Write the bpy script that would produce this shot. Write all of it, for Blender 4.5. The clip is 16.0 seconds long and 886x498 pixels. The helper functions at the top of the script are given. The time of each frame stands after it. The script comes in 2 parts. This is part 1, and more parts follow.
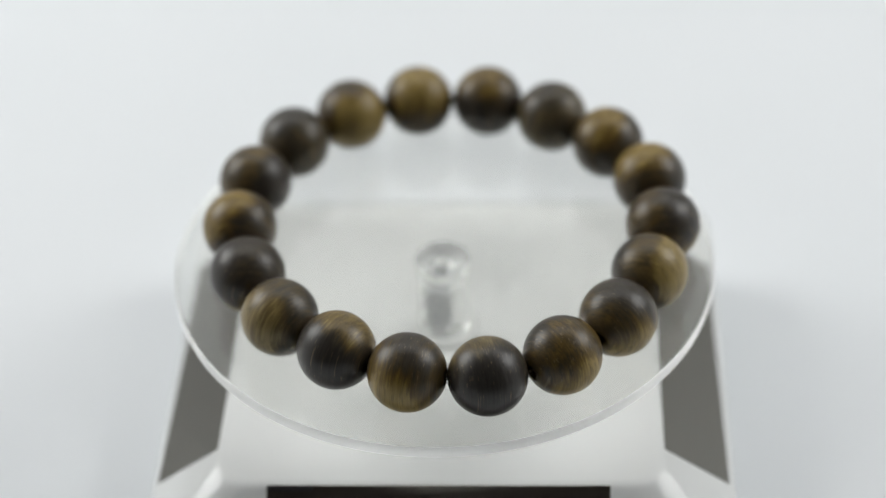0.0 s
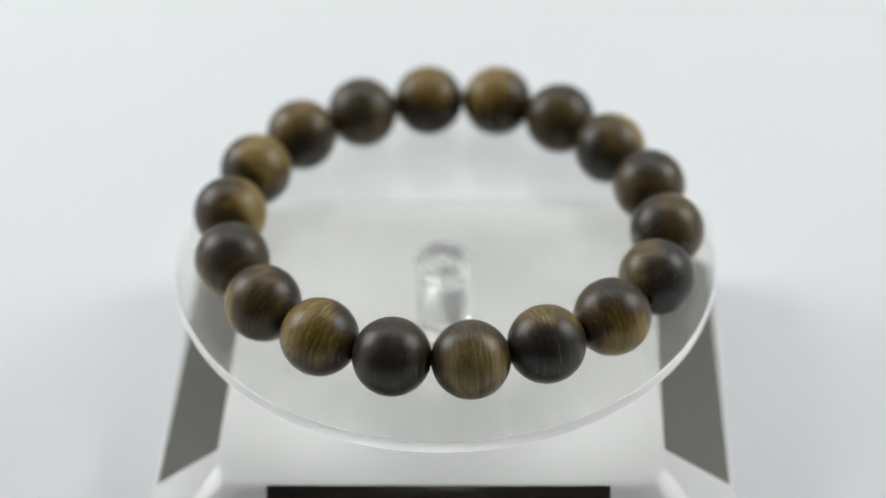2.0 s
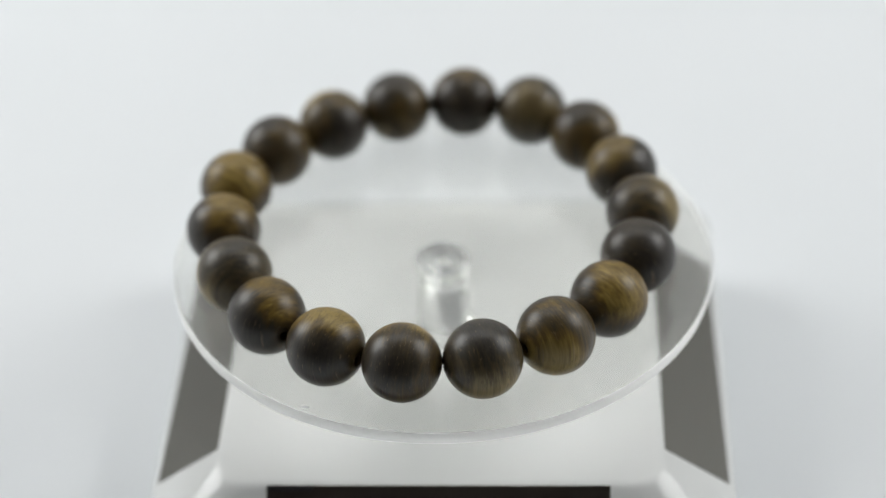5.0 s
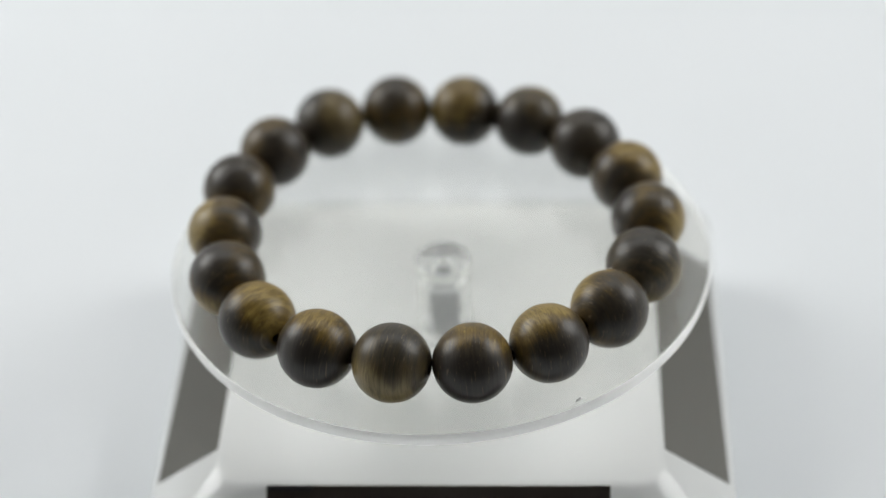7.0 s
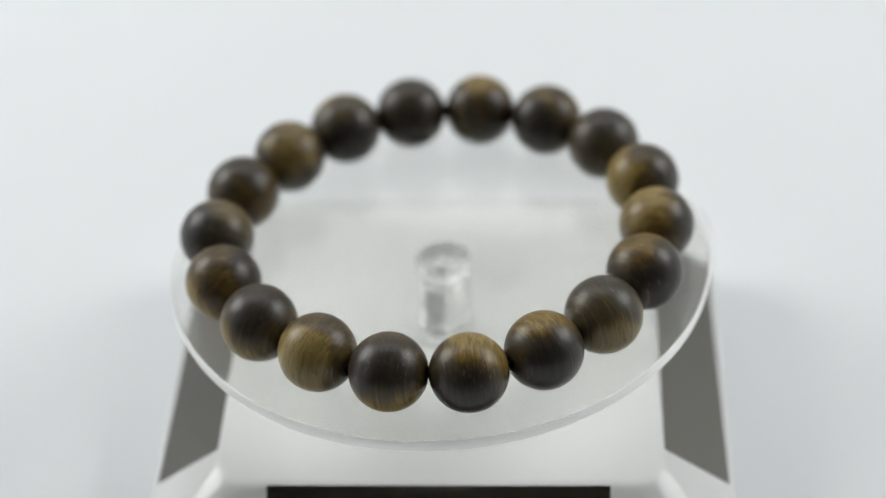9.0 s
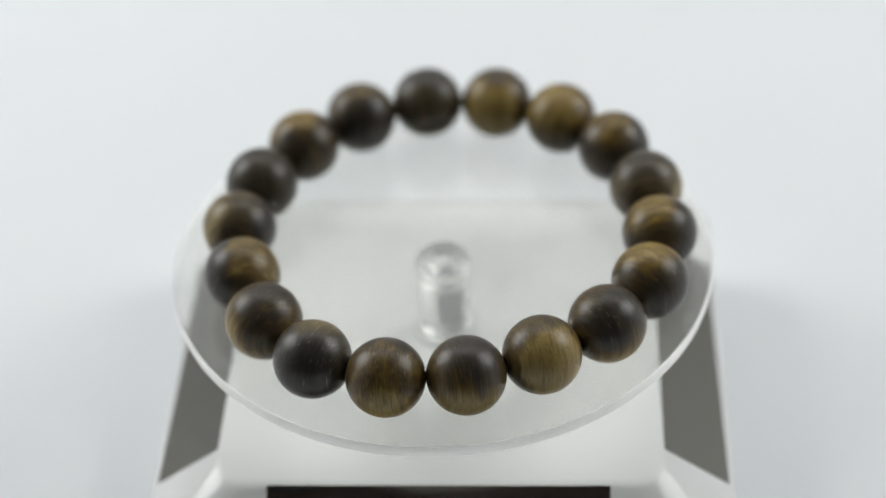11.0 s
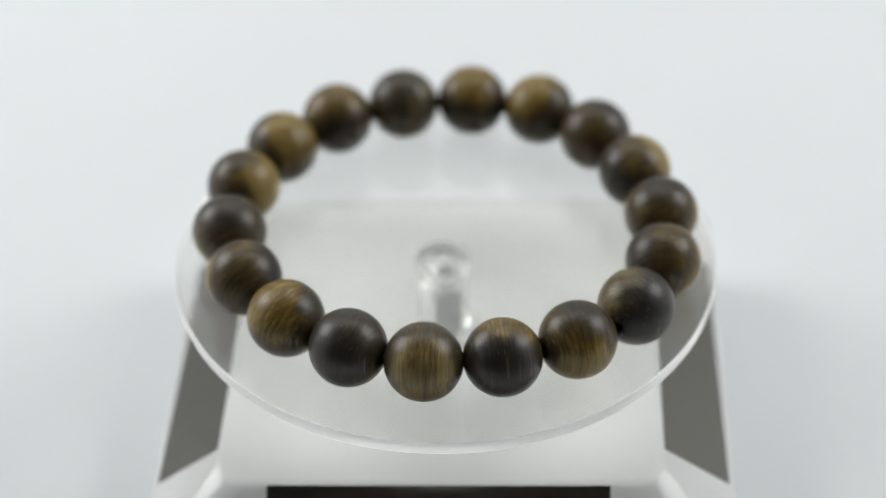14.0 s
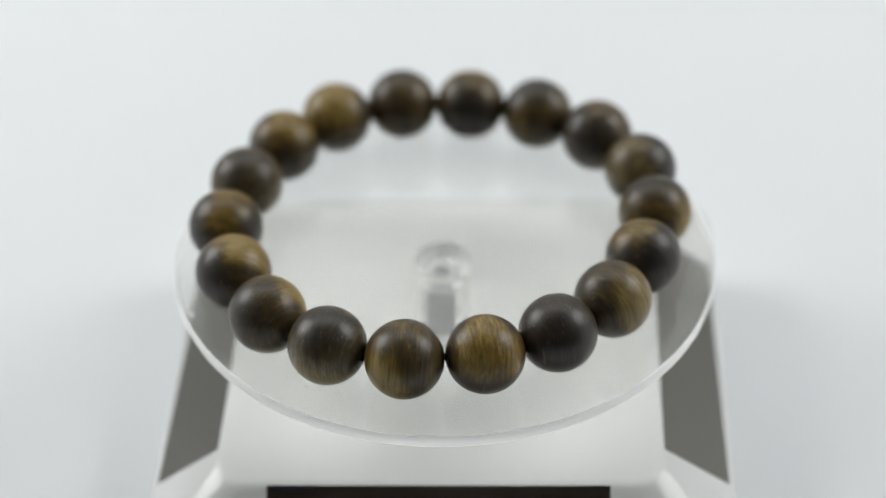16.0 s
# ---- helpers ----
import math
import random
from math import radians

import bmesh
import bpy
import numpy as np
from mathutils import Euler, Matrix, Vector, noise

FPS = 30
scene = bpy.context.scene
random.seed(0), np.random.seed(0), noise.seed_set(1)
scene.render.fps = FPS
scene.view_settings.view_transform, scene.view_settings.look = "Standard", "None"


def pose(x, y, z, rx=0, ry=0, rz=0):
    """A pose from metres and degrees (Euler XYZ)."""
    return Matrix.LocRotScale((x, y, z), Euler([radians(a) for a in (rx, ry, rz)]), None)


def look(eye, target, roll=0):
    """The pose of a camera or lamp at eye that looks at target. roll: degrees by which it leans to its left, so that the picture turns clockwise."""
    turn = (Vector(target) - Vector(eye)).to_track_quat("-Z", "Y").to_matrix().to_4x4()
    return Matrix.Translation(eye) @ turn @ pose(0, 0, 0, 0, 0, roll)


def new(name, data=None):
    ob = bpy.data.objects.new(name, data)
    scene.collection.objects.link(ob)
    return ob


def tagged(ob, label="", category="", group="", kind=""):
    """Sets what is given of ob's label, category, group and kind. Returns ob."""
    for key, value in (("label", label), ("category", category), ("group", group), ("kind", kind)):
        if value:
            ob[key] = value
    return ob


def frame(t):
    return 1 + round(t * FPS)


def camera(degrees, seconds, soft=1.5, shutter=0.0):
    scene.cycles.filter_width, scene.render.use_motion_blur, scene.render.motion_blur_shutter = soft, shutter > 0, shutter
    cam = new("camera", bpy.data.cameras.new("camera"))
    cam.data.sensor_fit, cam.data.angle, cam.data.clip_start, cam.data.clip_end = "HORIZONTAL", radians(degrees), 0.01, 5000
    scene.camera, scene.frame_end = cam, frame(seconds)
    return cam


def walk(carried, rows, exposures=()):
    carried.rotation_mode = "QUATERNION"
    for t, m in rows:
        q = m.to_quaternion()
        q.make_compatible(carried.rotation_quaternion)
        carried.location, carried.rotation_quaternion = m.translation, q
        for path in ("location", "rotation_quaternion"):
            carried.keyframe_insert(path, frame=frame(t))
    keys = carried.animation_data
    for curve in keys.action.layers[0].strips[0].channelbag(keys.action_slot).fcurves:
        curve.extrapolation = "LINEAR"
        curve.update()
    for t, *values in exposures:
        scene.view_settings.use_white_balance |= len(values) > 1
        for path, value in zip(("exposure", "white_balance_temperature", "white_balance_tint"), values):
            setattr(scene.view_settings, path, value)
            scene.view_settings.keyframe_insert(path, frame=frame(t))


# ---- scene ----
MM = 0.001
TOP = 42.0  # height of the platter's upper face over the table, in millimetres
cam = camera(24.31, 16.0, soft=1.4)
EYE = (0.00781, -0.26453, 0.25391)
PITCH, ROLL = 38.58, 2.086
walk(cam, [(0.0, pose(*EYE, 90 - PITCH, ROLL, 0)), (16.0, pose(*EYE, 90 - PITCH, ROLL, 0))], exposures=[(0.0, 0.0), (16.0, 0.0)])
cam.data.dof.use_dof = True
cam.data.dof.focus_distance = 0.305
cam.data.dof.aperture_fstop = 7.6

# ---- light: a white photo tent with a lamp at each side ----
world = bpy.data.worlds.new("world")
scene.world = world
world.use_nodes = True
world.node_tree.nodes["Background"].inputs[0].default_value = (0.80, 0.9, 1.0, 1)
world.node_tree.nodes["Background"].inputs[1].default_value = 0.02


def area_lamp(name, eye, target, width, height, watts, colour):
    data = bpy.data.lights.new(name, "AREA")
    data.shape, data.size, data.size_y, data.energy, data.color = "RECTANGLE", width, height, watts, colour
    lamp = new(name, data)
    lamp.matrix_world = look(eye, target)
    return lamp


LAMP = (0.985, 0.985, 0.97)
area_lamp("tent_lamp_left", (-0.46, 0.22, 0.36), (0, 0, 0.05), 0.31, 0.31, 1.72, LAMP)
area_lamp("tent_lamp_right", (0.46, 0.12, 0.40), (0, 0, 0.05), 0.31, 0.31, 1.45, LAMP)
# added soft fill from above and behind, standing for no actual lamp
area_lamp("soft_fill_back", (0.0, 0.35, 0.70), (0, 0.2, 0.0), 0.8, 0.4, 1.4, LAMP)


# ---- materials ----
def material(name):
    m = bpy.data.materials.new(name)
    m.use_nodes = True
    return m, m.node_tree.nodes, m.node_tree.links, m.node_tree.nodes["Principled BSDF"]


def ramp(nodes, stops):
    node = nodes.new("ShaderNodeValToRGB")
    while len(node.color_ramp.elements) < len(stops):
        node.color_ramp.elements.new(0.5)
    for e, (at, colour) in zip(node.color_ramp.elements, stops):
        e.position, e.color = at, (*colour, 1)
    return node


def noise_node(nodes, links, coords, scale, detail=3.0, rough=0.5, stretch=None, distortion=0.0):
    node = nodes.new("ShaderNodeTexNoise")
    node.inputs["Scale"].default_value = scale
    node.inputs["Detail"].default_value = detail
    node.inputs["Roughness"].default_value = rough
    node.inputs["Distortion"].default_value = distortion
    if stretch:
        mapping = nodes.new("ShaderNodeMapping")
        mapping.inputs["Scale"].default_value = stretch
        links.new(coords, mapping.inputs["Vector"])
        coords = mapping.outputs["Vector"]
    links.new(coords, node.inputs["Vector"])
    return node


def math_node(nodes, links, operation, a, b=0.0, c=None):
    node = nodes.new("ShaderNodeMath")
    node.operation = operation
    for socket, v in zip(node.inputs, (a, b) if c is None else (a, b, c)):
        if isinstance(v, (int, float)):
            socket.default_value = v
        else:
            links.new(v, socket)
    return node.outputs[0]


def mix_colour(nodes, links, how, factor, a, b):
    node = nodes.new("ShaderNodeMix")
    node.data_type, node.blend_type = "RGBA", how
    for socket, v in ((node.inputs["Factor"], factor), (node.inputs["A"], a), (node.inputs["B"], b)):
        if isinstance(v, (int, float)):
            socket.default_value = v
        elif isinstance(v, tuple):
            socket.default_value = (*v, 1)
        else:
            links.new(v, socket)
    return node.outputs["Result"]


def bump(nodes, links, shader, height, strength, distance):
    node = nodes.new("ShaderNodeBump")
    node.inputs["Strength"].default_value = strength
    node.inputs["Distance"].default_value = distance
    links.new(height, node.inputs["Height"])
    links.new(node.outputs[0], shader.inputs["Normal"])


def wood():
    """Polished agarwood: resin-dark and tan in patches, fine grain across the bore, open pores.
    Each bead's own properties say where its tan and its resin lie and how grey the wood is; its object colour's alpha, how much tan there is."""
    m, nodes, links, bsdf = material("agarwood")
    coords = nodes.new("ShaderNodeTexCoord").outputs["Object"]
    info = nodes.new("ShaderNodeObjectInfo")

    def own(name):
        node = nodes.new("ShaderNodeAttribute")
        node.attribute_type, node.attribute_name = "OBJECT", name
        return node

    def patch(name):
        """1 inside the patch round one direction, 0 outside; the longer the direction, the wider the patch."""
        dot = nodes.new("ShaderNodeVectorMath")
        dot.operation = "DOT_PRODUCT"
        links.new(own(name).outputs["Vector"], dot.inputs[0])
        links.new(warped, dot.inputs[1])
        border = nodes.new("ShaderNodeMapRange")
        border.interpolation_type = "SMOOTHSTEP"
        border.inputs["From Min"].default_value, border.inputs["From Max"].default_value = 0.30, 0.85
        links.new(dot.outputs["Value"], border.inputs["Value"])
        return border.outputs["Result"]

    shift = nodes.new("ShaderNodeVectorMath")
    shift.operation = "MULTIPLY_ADD"
    links.new(info.outputs["Random"], shift.inputs[0])
    shift.inputs[1].default_value = (0.31, 0.47, 0.23)
    links.new(coords, shift.inputs[2])
    place = shift.outputs[0]
    # borders of the patches wander
    drift = noise_node(nodes, links, place, 150, 3, 0.5, (1.5, 0.9, 0.5))
    warp = nodes.new("ShaderNodeVectorMath")
    warp.operation = "MULTIPLY_ADD"
    links.new(drift.outputs["Color"], warp.inputs[0])
    warp.inputs[1].default_value, warp.inputs[2].default_value = (1.1, 1.1, 1.1), (-0.55, -0.55, -0.55)
    unit = nodes.new("ShaderNodeVectorMath")
    unit.operation = "MULTIPLY_ADD"
    links.new(coords, unit.inputs[0])
    unit.inputs[1].default_value = (164.5, 164.5, 164.5)
    links.new(warp.outputs[0], unit.inputs[2])
    warped = unit.outputs[0]
    share = math_node(nodes, links, "MULTIPLY_ADD", patch("tan_side"), 0.52, info.outputs["Alpha"])
    share = math_node(nodes, links, "MULTIPLY_ADD", patch("resin_side"), -0.42, share)
    # blots, bands and grain, all drawn out along the fibres
    blots = noise_node(nodes, links, place, 210, 4, 0.55, (1.5, 0.9, 0.45), 0.5)
    share = math_node(nodes, links, "ADD", share, math_node(nodes, links, "MULTIPLY_ADD", blots.outputs[0], 0.5, -0.25))
    bands = noise_node(nodes, links, place, 480, 3, 0.6, (1.5, 0.45, 0.14), 1.1)
    share = math_node(nodes, links, "ADD", share, math_node(nodes, links, "MULTIPLY_ADD", bands.outputs[0], 0.6, -0.30))
    grain = noise_node(nodes, links, place, 1300, 4, 0.65, (1.6, 0.3, 0.08), 0.45)
    share = math_node(nodes, links, "ADD", share, math_node(nodes, links, "MULTIPLY_ADD", grain.outputs[0], 0.75, -0.375))
    tone = ramp(nodes, [(0.0, (0.0325, 0.0265, 0.0212)), (0.26, (0.047, 0.0365, 0.0235)), (0.48, (0.074, 0.0485, 0.0155)),
                        (0.78, (0.174, 0.112, 0.0235)), (1.0, (0.29, 0.205, 0.058))])
    links.new(share, tone.inputs[0])
    ash = ramp(nodes, [(0.0, (0.032, 0.0288, 0.026)), (0.3, (0.046, 0.0405, 0.031)), (0.6, (0.092, 0.077, 0.046)), (1.0, (0.215, 0.177, 0.098))])
    links.new(share, ash.inputs[0])
    wooden = mix_colour(nodes, links, "MIX", own("greyness").outputs["Fac"], tone.outputs[0], ash.outputs[0])
    # fine streaks along the grain
    streak = noise_node(nodes, links, place, 1700, 3, 0.6, (1.7, 0.2, 0.035), 0.1)
    shade = ramp(nodes, [(0.30, (0.72, 0.70, 0.67)), (0.72, (1.24, 1.25, 1.26))])
    links.new(streak.outputs[0], shade.inputs[0])
    streaked = mix_colour(nodes, links, "MULTIPLY", 1.0, wooden, shade.outputs[0])
    # open pores: short dark flecks along the grain
    pore = noise_node(nodes, links, place, 2600, 2, 0.5, (1.0, 0.5, 0.09))
    pore_mask = ramp(nodes, [(0.36, (1, 1, 1)), (0.43, (0, 0, 0))])
    links.new(pore.outputs[0], pore_mask.inputs[0])
    amount = math_node(nodes, links, "MULTIPLY", pore_mask.outputs[0], 0.28)
    colour = mix_colour(nodes, links, "MIX", amount, streaked, (0.014, 0.010, 0.007))
    # pale scratches and fibres
    fibre = noise_node(nodes, links, place, 1500, 2, 0.5, (2.4, 0.7, 0.05))
    fibre_mask = ramp(nodes, [(0.63, (0, 0, 0)), (0.72, (1, 1, 1))])
    links.new(fibre.outputs[0], fibre_mask.inputs[0])
    amount = math_node(nodes, links, "MULTIPLY", fibre_mask.outputs[0], 0.42)
    colour = mix_colour(nodes, links, "MIX", amount, colour, (0.25, 0.19, 0.11))
    links.new(colour, bsdf.inputs["Base Color"])
    rough = math_node(nodes, links, "MULTIPLY_ADD", grain.outputs[0], 0.14, 0.27)
    links.new(rough, bsdf.inputs["Roughness"])
    bsdf.inputs["Specular IOR Level"].default_value = 0.45
    relief = math_node(nodes, links, "SUBTRACT", grain.outputs[0], pore_mask.outputs[0])
    bump(nodes, links, bsdf, relief, 0.13, 0.00006)
    return m


def white_plastic():
    m, nodes, links, bsdf = material("white_plastic")
    coords = nodes.new("ShaderNodeTexCoord").outputs["Object"]
    cloud = noise_node(nodes, links, coords, 14, 2, 0.4)
    tone = ramp(nodes, [(0.0, (0.735, 0.748, 0.742)), (1.0, (0.76, 0.773, 0.767))])
    links.new(cloud.outputs[0], tone.inputs[0])
    links.new(tone.outputs[0], bsdf.inputs["Base Color"])
    fine = noise_node(nodes, links, coords, 90, 2, 0.5)
    rough = math_node(nodes, links, "MULTIPLY_ADD", fine.outputs[0], 0.02, 0.085)
    links.new(rough, bsdf.inputs["Roughness"])
    return m


def solar_cell():
    m, nodes, links, bsdf = material("solar_cell")
    coords = nodes.new("ShaderNodeTexCoord").outputs["Object"]
    cloud = noise_node(nodes, links, coords, 120, 4, 0.6)
    tone = ramp(nodes, [(0.3, (0.016, 0.0110, 0.009)), (0.75, (0.024, 0.0165, 0.0135))])
    links.new(cloud.outputs[0], tone.inputs[0])
    links.new(tone.outputs[0], bsdf.inputs["Base Color"])
    bsdf.inputs["Roughness"].default_value = 0.16
    bsdf.inputs["IOR"].default_value = 2.85
    bsdf.inputs["Specular Tint"].default_value = (1.0, 0.982, 0.90, 1)
    fine = noise_node(nodes, links, coords, 900, 2, 0.5)
    bump(nodes, links, bsdf, fine.outputs[0], 0.03, 0.0001)
    return m


def clear_acrylic(name, least, film):
    m, nodes, links, bsdf = material(name)
    bsdf.inputs["Base Color"].default_value = (0.914, 0.921, 0.903, 1)
    bsdf.inputs["Specular IOR Level"].default_value = 0.25
    bsdf.inputs["IOR"].default_value = 1.49
    coords = nodes.new("ShaderNodeTexCoord").outputs["Object"]
    smear = noise_node(nodes, links, coords, 90, 4, 0.6)
    rough = math_node(nodes, links, "MULTIPLY_ADD", smear.outputs[0], 0.05, least)
    links.new(rough, bsdf.inputs["Roughness"])
    # a film of dust and wiping smears
    wiped = noise_node(nodes, links, coords, 60, 5, 0.65, (1.0, 0.35, 1.0), 0.6)
    clear = math_node(nodes, links, "MULTIPLY_ADD", wiped.outputs[0], -2 * film, 1.0)
    links.new(clear, bsdf.inputs["Transmission Weight"])
    return m


def plain(name, colour, rough, scale=300, spread=0.15, metal=0.0):
    m, nodes, links, bsdf = material(name)
    coords = nodes.new("ShaderNodeTexCoord").outputs["Object"]
    cloud = noise_node(nodes, links, coords, scale, 4, 0.6)
    tone = ramp(nodes, [(0.3, tuple(c * (1 - spread) for c in colour)), (0.7, tuple(min(1, c * (1 + spread)) for c in colour))])
    links.new(cloud.outputs[0], tone.inputs[0])
    links.new(tone.outputs[0], bsdf.inputs["Base Color"])
    bsdf.inputs["Roughness"].default_value = rough
    bsdf.inputs["Metallic"].default_value = metal
    return m


def paper():
    m, nodes, links, bsdf = material("white_paper")
    coords = nodes.new("ShaderNodeTexCoord").outputs["Object"]
    cloud = noise_node(nodes, links, coords, 9, 4, 0.55)
    tone = ramp(nodes, [(0.3, (0.755, 0.785, 0.81)), (0.7, (0.785, 0.81, 0.835))])
    links.new(cloud.outputs[0], tone.inputs[0])
    links.new(tone.outputs[0], bsdf.inputs["Base Color"])
    bsdf.inputs["Roughness"].default_value = 0.8
    fibre = noise_node(nodes, links, coords, 700, 4, 0.7)
    bump(nodes, links, bsdf, fibre.outputs[0], 0.15, 0.0002)
    return m


def cut_edge():
    """The sawn and flame-polished edge of the acrylic, slightly milky."""
    m, nodes, links, bsdf = material("acrylic_edge")
    bsdf.inputs["Base Color"].default_value = (0.9, 0.91, 0.905, 1)
    bsdf.inputs["Transmission Weight"].default_value = 1.0
    bsdf.inputs["IOR"].default_value = 1.49
    coords = nodes.new("ShaderNodeTexCoord").outputs["Object"]
    saw = noise_node(nodes, links, coords, 500, 3, 0.6, (1, 1, 0.2))
    rough = math_node(nodes, links, "MULTIPLY_ADD", saw.outputs[0], 0.2, 0.05)
    links.new(rough, bsdf.inputs["Roughness"])
    through_light = nodes.new("ShaderNodeBsdfTranslucent")
    through_light.inputs["Color"].default_value = (0.97, 0.975, 0.97, 1)
    chalk = nodes.new("ShaderNodeBsdfDiffuse")
    chalk.inputs["Color"].default_value = (0.93, 0.935, 0.93, 1)
    milk = nodes.new("ShaderNodeAddShader")
    links.new(through_light.outputs[0], milk.inputs[0])
    links.new(chalk.outputs[0], milk.inputs[1])
    mix = nodes.new("ShaderNodeMixShader")
    mix.inputs[0].default_value = 0.62
    links.new(bsdf.outputs[0], mix.inputs[1])
    links.new(milk.outputs[0], mix.inputs[2])
    links.new(mix.outputs[0], nodes["Material Output"].inputs["Surface"])
    return m


WOOD = wood()
EDGE = cut_edge()
WHITE = white_plastic()
SOLAR = solar_cell()
ACRYLIC = clear_acrylic("clear_acrylic", 0.0, 0.07)
MOULDED = clear_acrylic("moulded_acrylic", 0.10, 0.01)
CORD = plain("elastic_cord", (0.02, 0.015, 0.012), 0.6)
SHAFT = plain("grey_shaft", (0.24, 0.252, 0.27), 0.35)
TAB = plain("black_tab", (0.006, 0.005, 0.007), 0.5)
PAPER = paper()
CHALKY = plain("chipped_acrylic", (0.8, 0.81, 0.81), 0.6)
CLOTH = plain("white_cloth", (0.86, 0.865, 0.86), 0.9, 12, 0.02)
ROOM = plain("dim_room_wall", (0.2, 0.197, 0.19), 0.9, 6, 0.1)


def part(name, bm, mat, parent=None, label="", smooth=True):
    """Links a bmesh as one mesh object, under a thing or a part if one is given."""
    mesh = bpy.data.meshes.new(name)
    for f in bm.faces:
        f.normal_update()
        f.smooth = smooth and abs(f.normal.z) < 0.9999
    bm.to_mesh(mesh)
    bm.free()
    mesh.materials.append(mat)
    ob = new(name, mesh)
    if parent:
        ob.parent = parent
    return tagged(ob, label)


def spun(profile, steps, close=False):
    """A solid turned round the z axis from (radius, height) pairs; a radius of 0 closes it at the axis."""
    bm = bmesh.new()
    rings = []
    for r, z in profile:
        if r == 0:
            rings.append([bm.verts.new((0, 0, z))])
        else:
            rings.append([bm.verts.new((r * math.cos(a), r * math.sin(a), z)) for a in (math.tau * i / steps for i in range(steps))])
    pairs = list(zip(rings, rings[1:] + rings[:1] if close else rings[1:]))
    for a, b in pairs:
        for i in range(steps):
            j = (i + 1) % steps
            if len(a) == 1:
                bm.faces.new((a[0], b[i], b[j]))
            elif len(b) == 1:
                bm.faces.new((a[i], b[0], a[j]))
            else:
                bm.faces.new((a[i], b[i], b[j], a[j]))
    bmesh.ops.recalc_face_normals(bm, faces=bm.faces)
    return bm


def square_ring(half, radius, steps=6):
    """Points of a square with rounded corners."""
    out = []
    for k, (sx, sy) in enumerate(((1, 1), (-1, 1), (-1, -1), (1, -1))):
        for i in range(steps + 1):
            a = math.pi / 2 * (k + i / steps)
            out.append((sx * (half - radius) + radius * math.cos(a), sy * (half - radius) + radius * math.sin(a)))
    return out


# ---- table and tent ----
def table():
    bm = bmesh.new()
    bmesh.ops.create_grid(bm, x_segments=8, y_segments=8, size=1.25)
    for v in bm.verts:
        v.co.z = 0
    ob = part("ground", bm, PAPER)
    return tagged(ob, "plain white paper sheet under the turntable", "table", kind="structure")


def tent_wall(name, size, m, mat, label):
    bm = bmesh.new()
    bmesh.ops.create_cube(bm, size=1.0)
    bmesh.ops.scale(bm, vec=size, verts=bm.verts)
    ob = part(name, bm, mat, smooth=False)
    ob.matrix_world = m
    return tagged(ob, label, "wall", kind="structure")


table()
SIDE = "white cloth side of the photo tent"
tent_wall("wall_north", (1.2, 0.01, 0.76), pose(0, 0.605, 0.38), CLOTH, SIDE)
tent_wall("wall_west", (0.01, 0.9, 0.76), pose(-0.605, 0.15, 0.38), CLOTH, SIDE)
tent_wall("wall_east", (0.01, 0.9, 0.76), pose(0.605, 0.15, 0.38), CLOTH, SIDE)
WALL = "dim grey wall of the room around the tent"
tent_wall("wall_south", (2.4, 0.02, 1.6), pose(0, -1.21, 0.8), ROOM, WALL)
tent_wall("wall_far", (2.4, 0.02, 1.6), pose(0, 1.21, 0.8), ROOM, WALL)
tent_wall("wall_room_west", (0.02, 2.44, 1.6), pose(-1.21, 0, 0.8), ROOM, WALL)
tent_wall("wall_room_east", (0.02, 2.44, 1.6), pose(1.21, 0, 0.8), ROOM, WALL)
tagged(tent_wall("ceiling", (2.44, 2.44, 0.02), pose(0, 0, 1.61), ROOM, "dim ceiling of the room"), category="ceiling")
tagged(tent_wall("ceiling_tent", (1.22, 0.42, 0.01), pose(0, 0.4, 0.765), CLOTH, "white cloth roof of the photo tent"), category="ceiling")


# ---- turntable ----
PLATE, RIM = 35.2, 47.35  # half widths of the base's top plate and of its foot
PLATE_Z, RIM_Z = TOP - 17.0, TOP - 25.91
SLOPE = math.atan2(PLATE_Z - RIM_Z, RIM - PLATE)


def base_body(parent):
    bm = bmesh.new()
    rows = [(RIM - 1.0, 4.5, 0.0), (RIM - 0.4, 5.0, 0.4), (RIM, 5.0, 1.2), (RIM, 5.0, RIM_Z - 0.9), (RIM - 0.12, 5.0, RIM_Z - 0.35), (RIM - 0.5, 5.0, RIM_Z + 0.33)]
    for i in range(10):  # the rounded edge between slope and plate
        a = SLOPE * (1 - i / 9)
        rows.append((PLATE - 0.98 + 3.0 * math.sin(a), 5.0 + 0.8 * math.sin(a), PLATE_Z - 3.0 + 3.0 * math.cos(a)))
    rows.append((PLATE - 12, 4.0, PLATE_Z))
    rings = [[bm.verts.new((x * MM, y * MM, z * MM)) for x, y in square_ring(h, r)] for h, r, z in rows]
    n = len(rings[0])
    for a, b in zip(rings, rings[1:]):
        for i in range(n):
            bm.faces.new((a[i], a[(i + 1) % n], b[(i + 1) % n], b[i]))
    bm.faces.new(rings[-1])
    bm.faces.new(rings[0][::-1])
    return part("base", bm, WHITE, parent, "glossy white plastic pyramid-shaped base")


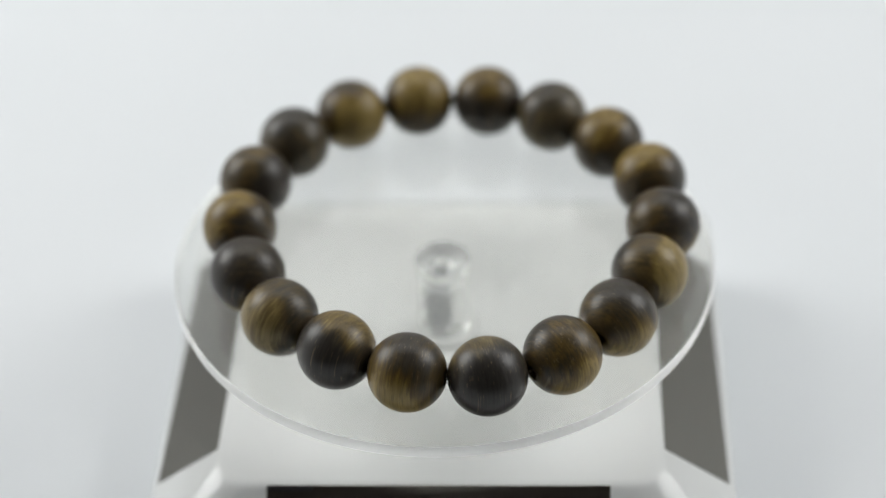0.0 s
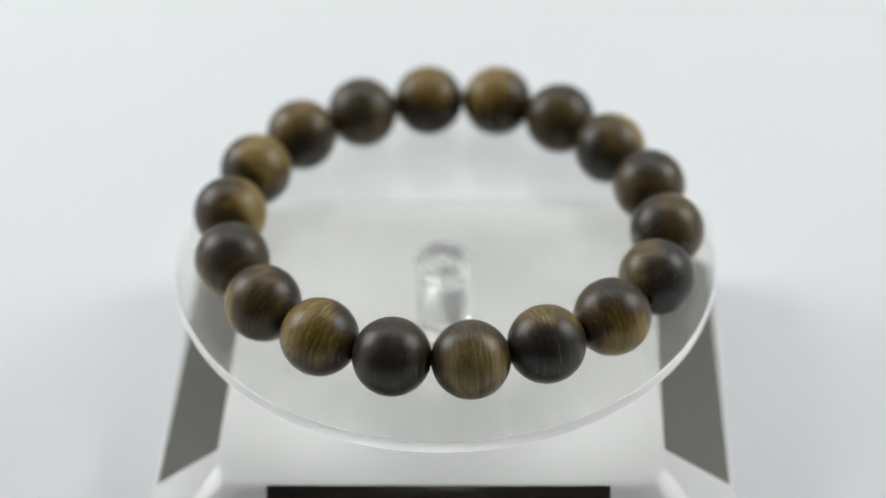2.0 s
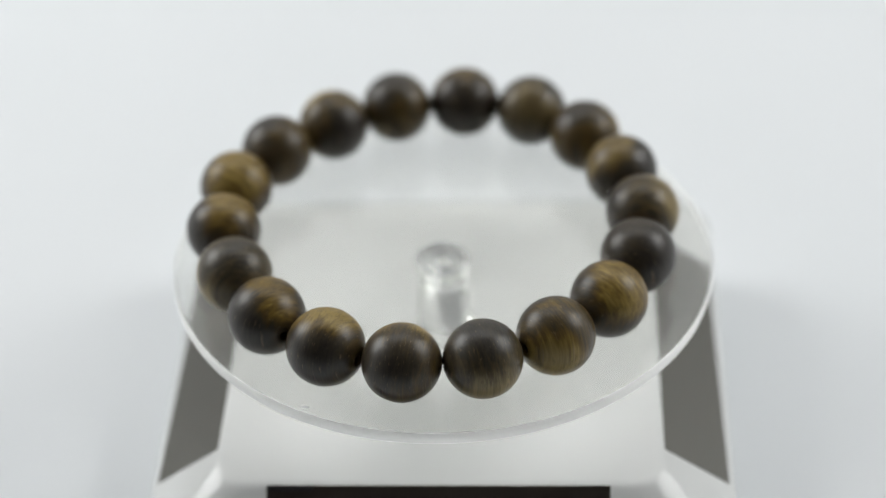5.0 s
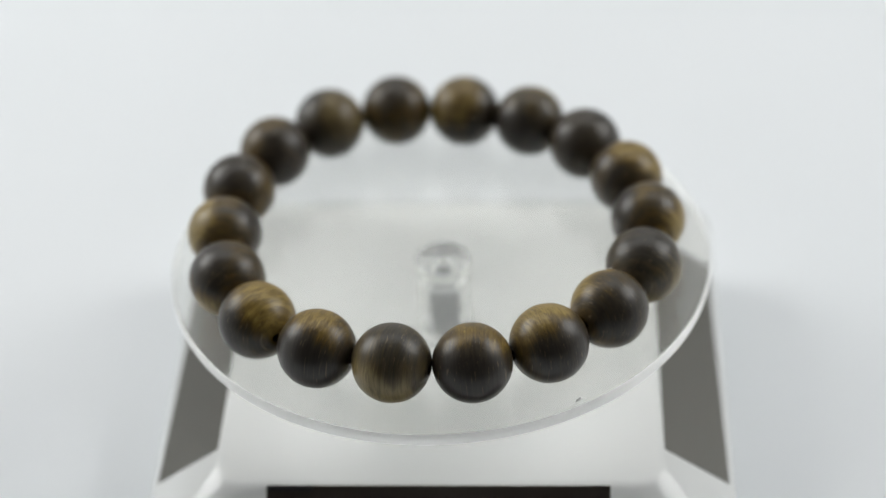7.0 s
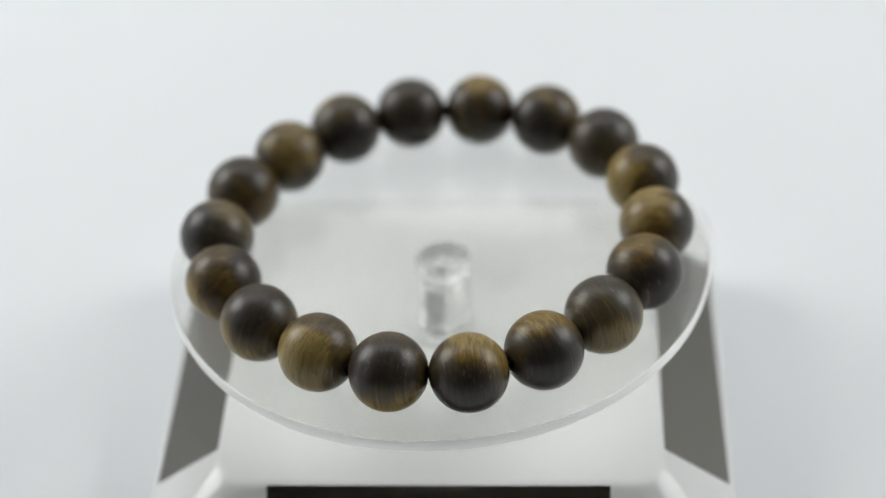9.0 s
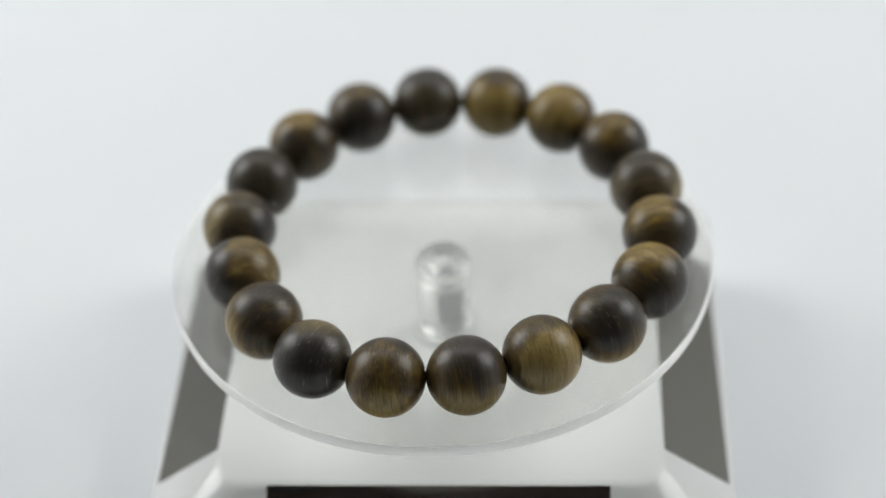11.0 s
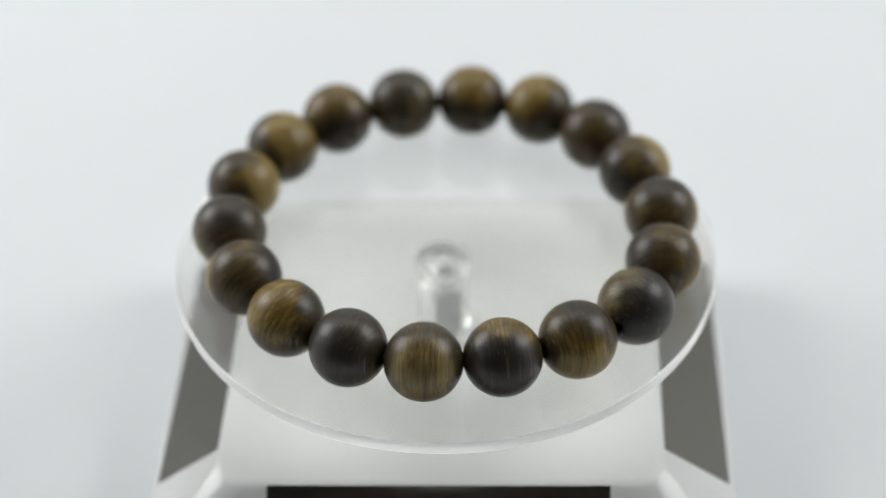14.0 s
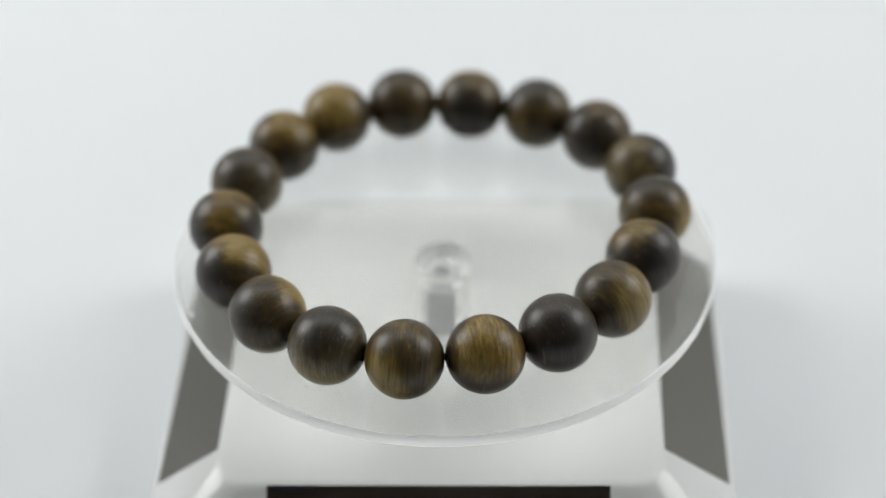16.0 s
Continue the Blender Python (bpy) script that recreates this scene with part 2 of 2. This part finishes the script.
def solar_panel(parent, turn, long, high):
    """A dark cell plate let into one slope, with a thin bevelled edge."""
    bm = bmesh.new()
    low = 1.28
    rings = []
    for inset, z in ((0, -0.4), (0, 0.03), (0.1, 0.1)):
        rings.append([bm.verts.new((x * MM, y * MM, z * MM)) for x, y in (
            (-long + inset, low + inset), (long - inset, low + inset), (long - inset, high - inset), (-long + inset, high - inset))])
    for a, b in zip(rings, rings[1:]):
        for i in range(4):
            bm.faces.new((a[i], a[(i + 1) % 4], b[(i + 1) % 4], b[i]))
    bm.faces.new(rings[-1])
    bm.faces.new(rings[0][::-1])
    ob = part("solar_panel", bm, SOLAR, parent, "dark glossy solar panel", smooth=False)
    ob.matrix_basis = pose(0, 0, 0, 0, 0, turn) @ Matrix.Translation((0, -RIM * MM, RIM_Z * MM)) @ pose(0, 0, 0, math.degrees(SLOPE)) @ pose(0, 0, -0.03 * MM)
    return ob


def contact_strip(parent):
    """The black tab at the upper corner of the front panel."""
    bm = bmesh.new()
    bmesh.ops.create_cube(bm, size=1.0)
    bmesh.ops.scale(bm, vec=(7.2 * MM, 0.8 * MM, 0.1 * MM), verts=bm.verts)
    bmesh.ops.bevel(bm, geom=bm.edges[:], offset=0.02 * MM, segments=1, affect="EDGES")
    ob = part("contact_strip", bm, TAB, parent, "black contact strip", smooth=False)
    ob.location = (-23.25 * MM, 14.42 * MM, 0.14 * MM)
    return ob


DISC_R, DISC_T = 44.17, 2.2
STEM_R, STEM_TOP, STEM_L = 4.3, 4.55, 15.2


def platter(parent):
    """The clear disc: a turned plate with small chamfers, centred a little off the axis."""
    r, t, c = DISC_R * MM, DISC_T * MM, 0.14 * MM
    ob = part("platter", spun([(0, 0), (r - 2 * c, 0), (r - c * 0.6, -0.2 * c), (r, -c), (r, c - t), (r - c, -t), (STEM_TOP * MM, -t)], 192), ACRYLIC, parent, "clear acrylic disc with a polished rim")
    for v in ob.data.vertices:
        if v.co.xy.length > 0.02:
            v.co.x += 0.21 * MM
            v.co.y -= 0.43 * MM
    ob.data.materials.append(EDGE)
    for f in ob.data.polygons:
        if abs(f.normal.z) < 0.97:
            f.material_index = 1
    ob.visible_shadow = False
    return ob


BORE_TURN = -23.0  # how far the square bore is turned on the disc


def stem(parent):
    """The clear socket moulded to the underside of the disc: a boss, a slightly slimmer barrel and a flared foot, bored square for the motor's shaft."""
    bm = bmesh.new()
    steps, hole = 64, 2.05
    low = -(DISC_T + 0.05 + STEM_L - 0.6)
    outside = [(STEM_TOP, -DISC_T), (STEM_TOP, -4.9), (4.45, -5.5), (STEM_R, -6.0), (STEM_R, low + 3.8), (4.5, low + 3.0), (5.1, low + 2.0), (5.45, low + 1.1), (5.4, low + 0.3), (5.1, low)]
    angles = [math.tau * i / steps for i in range(steps)]

    def square(a):
        c, s = math.cos(a), math.sin(a)
        k = hole / max(abs(c), abs(s))
        return k * c, k * s

    rings = [[bm.verts.new((q * MM * math.cos(a), q * MM * math.sin(a), z * MM)) for a in angles] for q, z in outside]
    for z in (low, -6.3):
        rings.append([bm.verts.new((x * MM, y * MM, z * MM)) for x, y in (square(a) for a in angles)])
    for k, z in ((0.95, -6.1), (0.6, -5.9), (0.6, -3.8), (0.45, -3.4)):
        rings.append([bm.verts.new((k * x * MM, k * y * MM, z * MM)) for x, y in (square(a) for a in angles)])
    for a, b in zip(rings, rings[1:]):
        for i in range(steps):
            bm.faces.new((a[i], a[(i + 1) % steps], b[(i + 1) % steps], b[i]))
    bm.faces.new(rings[-1])
    bmesh.ops.recalc_face_normals(bm, faces=bm.faces)
    bmesh.ops.rotate(bm, verts=bm.verts, matrix=Matrix.Rotation(math.radians(BORE_TURN), 3, "Z"))
    ob = part("stem", bm, MOULDED, parent, "clear acrylic stem with a square bore", smooth=False)
    outer = {k for k in range(steps * len(outside))}
    for f in ob.data.polygons:
        f.use_smooth = all(v in outer for v in f.vertices) and len(f.vertices) == 4
    ob.visible_shadow = False
    return ob


def shaft(parent):
    """The square end of the motor's shaft, held in the stem."""
    bm = bmesh.new()
    bmesh.ops.create_cube(bm, size=1.0)
    bmesh.ops.scale(bm, vec=(3.3 * MM, 3.3 * MM, 9.4 * MM), verts=bm.verts)
    bmesh.ops.bevel(bm, geom=bm.edges[:], offset=0.15 * MM, segments=2, affect="EDGES")
    bmesh.ops.rotate(bm, verts=bm.verts, matrix=Matrix.Rotation(math.radians(BORE_TURN), 3, "Z"))
    ob = part("shaft", bm, SHAFT, parent, "grey motor shaft", smooth=False)
    ob.location.z = -12.1 * MM
    return ob


def collar(parent):
    ob = part("collar", spun([(2.9 * MM, 0), (5.6 * MM, 0), (5.6 * MM, 0.5 * MM), (5.3 * MM, 0.8 * MM), (3.2 * MM, 0.8 * MM), (2.9 * MM, 0.6 * MM)], 48, True), WHITE, parent)
    ob.location.z = PLATE_Z * MM
    return ob


turntable = tagged(new("turntable"), "white solar turntable with a clear revolving disc on a table", "turntable")
# the base stands a hair beside the axis and a little turned
base_turn = pose(-0.02 * MM, -1.06 * MM, 0, 0, 0, -2.12)
base_body(turntable).matrix_basis = base_turn
for turn in (0, 90, 180, 270):
    cell = solar_panel(turntable, turn, 26.9 if turn == 0 else 27.1, 14.84 if turn == 0 else 14.44)
    cell.matrix_basis = base_turn @ cell.matrix_basis
    if turn == 0:
        contact_strip(cell)
collar(turntable)
disc = platter(turntable)
stem(disc)
shaft(disc)


# ---- bracelet ----
BEAD_R = 6.08
BEADS = [  # x, y of the bead in millimetres
    (6.42, -35.98), (17.85, -31.9), (26.89, -23.85), (32.73, -13.24), (35.95, -1.61), (34.87, 10.44),
    (28.74, 20.89), (19.66, 28.91), (8.69, 34.14), (-3.52, 34.91), (-15.27, 31.48), (-24.89, 23.97),
    (-30.98, 13.39), (-32.96, 1.33), (-30.99, -10.6), (-25.35, -21.15), (-16.38, -29.09), (-5.63, -34.58)]
# share of tan wood, greyness, then on which side (upper, outer, leading) the tan and the resin lie
FIGURE = [
    (0.27, 0.6, (0.60, -0.50, -0.35), (0.30, 1.10, 0.30)), (0.48, 0.0, (-0.50, 0.80, 0.00), (0.30, -1.10, 0.00)),
    (0.48, 0.1, (-0.60, 0.75, -0.10), (0.75, 0.05, 0.20)), (0.52, 0.2, (0.30, 1.10, 0.00), (-0.20, -1.10, 0.00)),
    (0.42, 0.0, (-0.70, 0.70, 0.10), (0.65, 0.75, -0.10)), (0.36, 0.0, (0.85, -0.35, 0.45), (-0.05, 0.80, -0.35)),
    (0.30, 0.0, (0.85, -0.25, 0.10), (0.15, 1.05, 0.00)), (0.52, 0.6, (-0.60, 0.80, -0.30), (0.60, 0.10, 0.15)),
    (0.16, 0.0, (0.95, -0.05, 0.10), (0.10, 1.10, 0.00)), (0.44, 0.1, (0.95, -0.30, -0.10), (0.30, 0.95, 0.00)),
    (0.46, 0.1, (0.20, -1.00, 0.10), (0.40, 0.60, -0.25)), (0.46, 0.6, (-0.70, 0.70, 0.00), (0.70, 0.20, 0.00)),
    (0.46, 0.1, (-0.20, 0.70, -0.60), (0.10, -1.10, 0.10)), (0.32, 0.0, (0.85, 0.75, 0.00), (-0.90, 0.15, 0.00)),
    (0.18, 0.0, (-0.60, 0.00, 0.60), (0.30, 0.80, 0.00)), (0.41, 0.4, (0.30, 0.95, 0.20), (-0.20, -1.00, 0.00)),
    (0.27, 0.3, (0.95, -0.48, 0.28), (0.20, 1.10, -0.15)), (0.48, 0.0, (-0.40, 0.90, -0.20), (0.65, 0.00, 0.10))]


def bead_mesh():
    """A turned ball with a bore along x and softened bore edges."""
    steps, rings = 40, 26
    bore = 0.75
    r = BEAD_R
    a0 = math.asin(bore / r)
    profile = [(bore * 0.92, -r * 0.9), (bore * 0.97, -r * math.cos(a0) + 0.12)]
    for i in range(rings + 1):
        a = a0 + (math.pi - 2 * a0) * i / rings
        profile.append((r * math.sin(a), -r * math.cos(a)))
    profile += [(bore * 0.97, r * math.cos(a0) - 0.12), (bore * 0.92, r * 0.9)]
    bm = spun([(q * MM, z * MM) for q, z in profile], steps)
    bmesh.ops.rotate(bm, verts=bm.verts, matrix=Matrix.Rotation(math.pi / 2, 3, "Y"))
    mesh = bpy.data.meshes.new("bead")
    for f in bm.faces:
        f.smooth = True
    bm.to_mesh(mesh)
    bm.free()
    mesh.materials.append(WOOD)
    return mesh


def bracelet():
    thing = tagged(new("bracelet"), "bracelet of dark brown and tan agarwood beads on a clear disc", "bracelet")
    mesh = bead_mesh()
    n = len(BEADS)
    rng = random.Random(5)
    for i, (x, y) in enumerate(BEADS):
        ahead, behind = BEADS[(i + 1) % n], BEADS[i - 1]
        heading = math.degrees(math.atan2(ahead[1] - behind[1], ahead[0] - behind[0]))
        ob = new("bead", mesh)
        ob.parent = thing
        lie = pose(0, 0, 0, rng.uniform(-25, 25), 0, 0) @ pose(0, 0, 0, 0, rng.uniform(-4, 4), rng.uniform(-9, 9))
        ob.matrix_basis = pose(x * MM, y * MM, BEAD_R * MM, 0, 0, heading) @ lie
        share, greyness, tan_side, resin_side = FIGURE[i]
        for key, (up, out, lead) in (("tan_side", tan_side), ("resin_side", resin_side)):
            ob[key] = list(lie.to_3x3().inverted() @ Vector((lead, -out, up)))
        ob["greyness"] = greyness
        if i in (0, 4, 8, 14):
            tagged(ob, "dark resin-rich bead")
        elif i in (3, 12, 13):
            tagged(ob, "golden tan bead with brown streaks")
        elif i in (7, 11, 15):
            tagged(ob, "greyish streaked bead")
        ob.color = (0.1, 0.07, 0.04, share)
    # the elastic cord through all the bores
    curve = bpy.data.curves.new("cord", "CURVE")
    curve.dimensions, curve.bevel_depth, curve.bevel_resolution = "3D", 0.55 * MM, 3
    spline = curve.splines.new("POLY")
    spline.points.add(n - 1)
    spline.use_cyclic_u = True
    for p, (x, y) in zip(spline.points, BEADS):
        p.co = (x * MM, y * MM, BEAD_R * MM, 1)
    curve.materials.append(CORD)
    cord = new("cord", curve)
    cord.parent = thing
    tagged(cord, "dark elastic cord")
    return thing


ring = bracelet()


# ---- small marks on the disc ----
def scuff(parent):
    """A pale chipped flake of the acrylic by the rim."""
    rng = random.Random(3)
    bm = bmesh.new()
    bmesh.ops.create_icosphere(bm, subdivisions=2, radius=1.0)
    for v in bm.verts:
        k = rng.uniform(0.6, 1.1)
        v.co = Vector((v.co.x * 0.75 * k, v.co.y * 0.28 * k, v.co.z * 0.035))
    bmesh.ops.scale(bm, vec=(MM, MM, MM), verts=bm.verts)
    ob = part("scuff", bm, CHALKY, parent, "pale chipped flake")
    ob.matrix_basis = pose(-4.9 * MM, 42.25 * MM, 0.04 * MM, 0, 0, 25)
    return ob


def lint():
    """A short bent fibre that lies on the disc."""
    curve = bpy.data.curves.new("lint", "CURVE")
    curve.dimensions, curve.bevel_depth, curve.bevel_resolution = "3D", 0.035 * MM, 2
    spline = curve.splines.new("POLY")
    spline.points.add(6)
    for i, p in enumerate(spline.points):
        u = i / 6 - 0.5
        p.co = (0.95 * u * MM, (0.5 * u * u + 0.12 * math.sin(7 * u)) * MM, (0.05 + 0.06 * abs(u)) * MM, 1)
    curve.materials.append(CORD)
    thing = tagged(new("lint", curve), "tiny dark lint fibre lying on the clear disc", "lint")
    return thing


scuff(disc)
fibre = lint()

# ---- what moves ----
SPIN = [(0.0, 0.85), (1.5, -0.06), (3.5, -0.32), (7.0, -0.52), (9.0, -0.44), (11.5, -0.9), (12.5, -0.05), (13.0, -0.4), (13.5, -0.1), (14.5, 0.04), (16.0, 0.47)]


def turned(t):
    """The platter's pose: it turns once in about 12.4 s and wobbles, for the disc sits askew on its axis."""
    angle = 28.959 * t + float(np.interp(t, [a for a, _ in SPIN], [b for _, b in SPIN]))
    return pose(0, 0, TOP * MM) @ pose(0, 0, 0, 0, 0, angle) @ pose(0, 0, 0, 1.35, 0.30, 0)


def motions():
    rows = [(i / 10, turned(i / 10)) for i in range(161)]
    walk(disc, rows)
    walk(ring, rows)
    walk(fibre, [(t, m @ pose(-26.65 * MM, 28.0 * MM, 0, 0, 0, 215)) for t, m in rows])


motions()
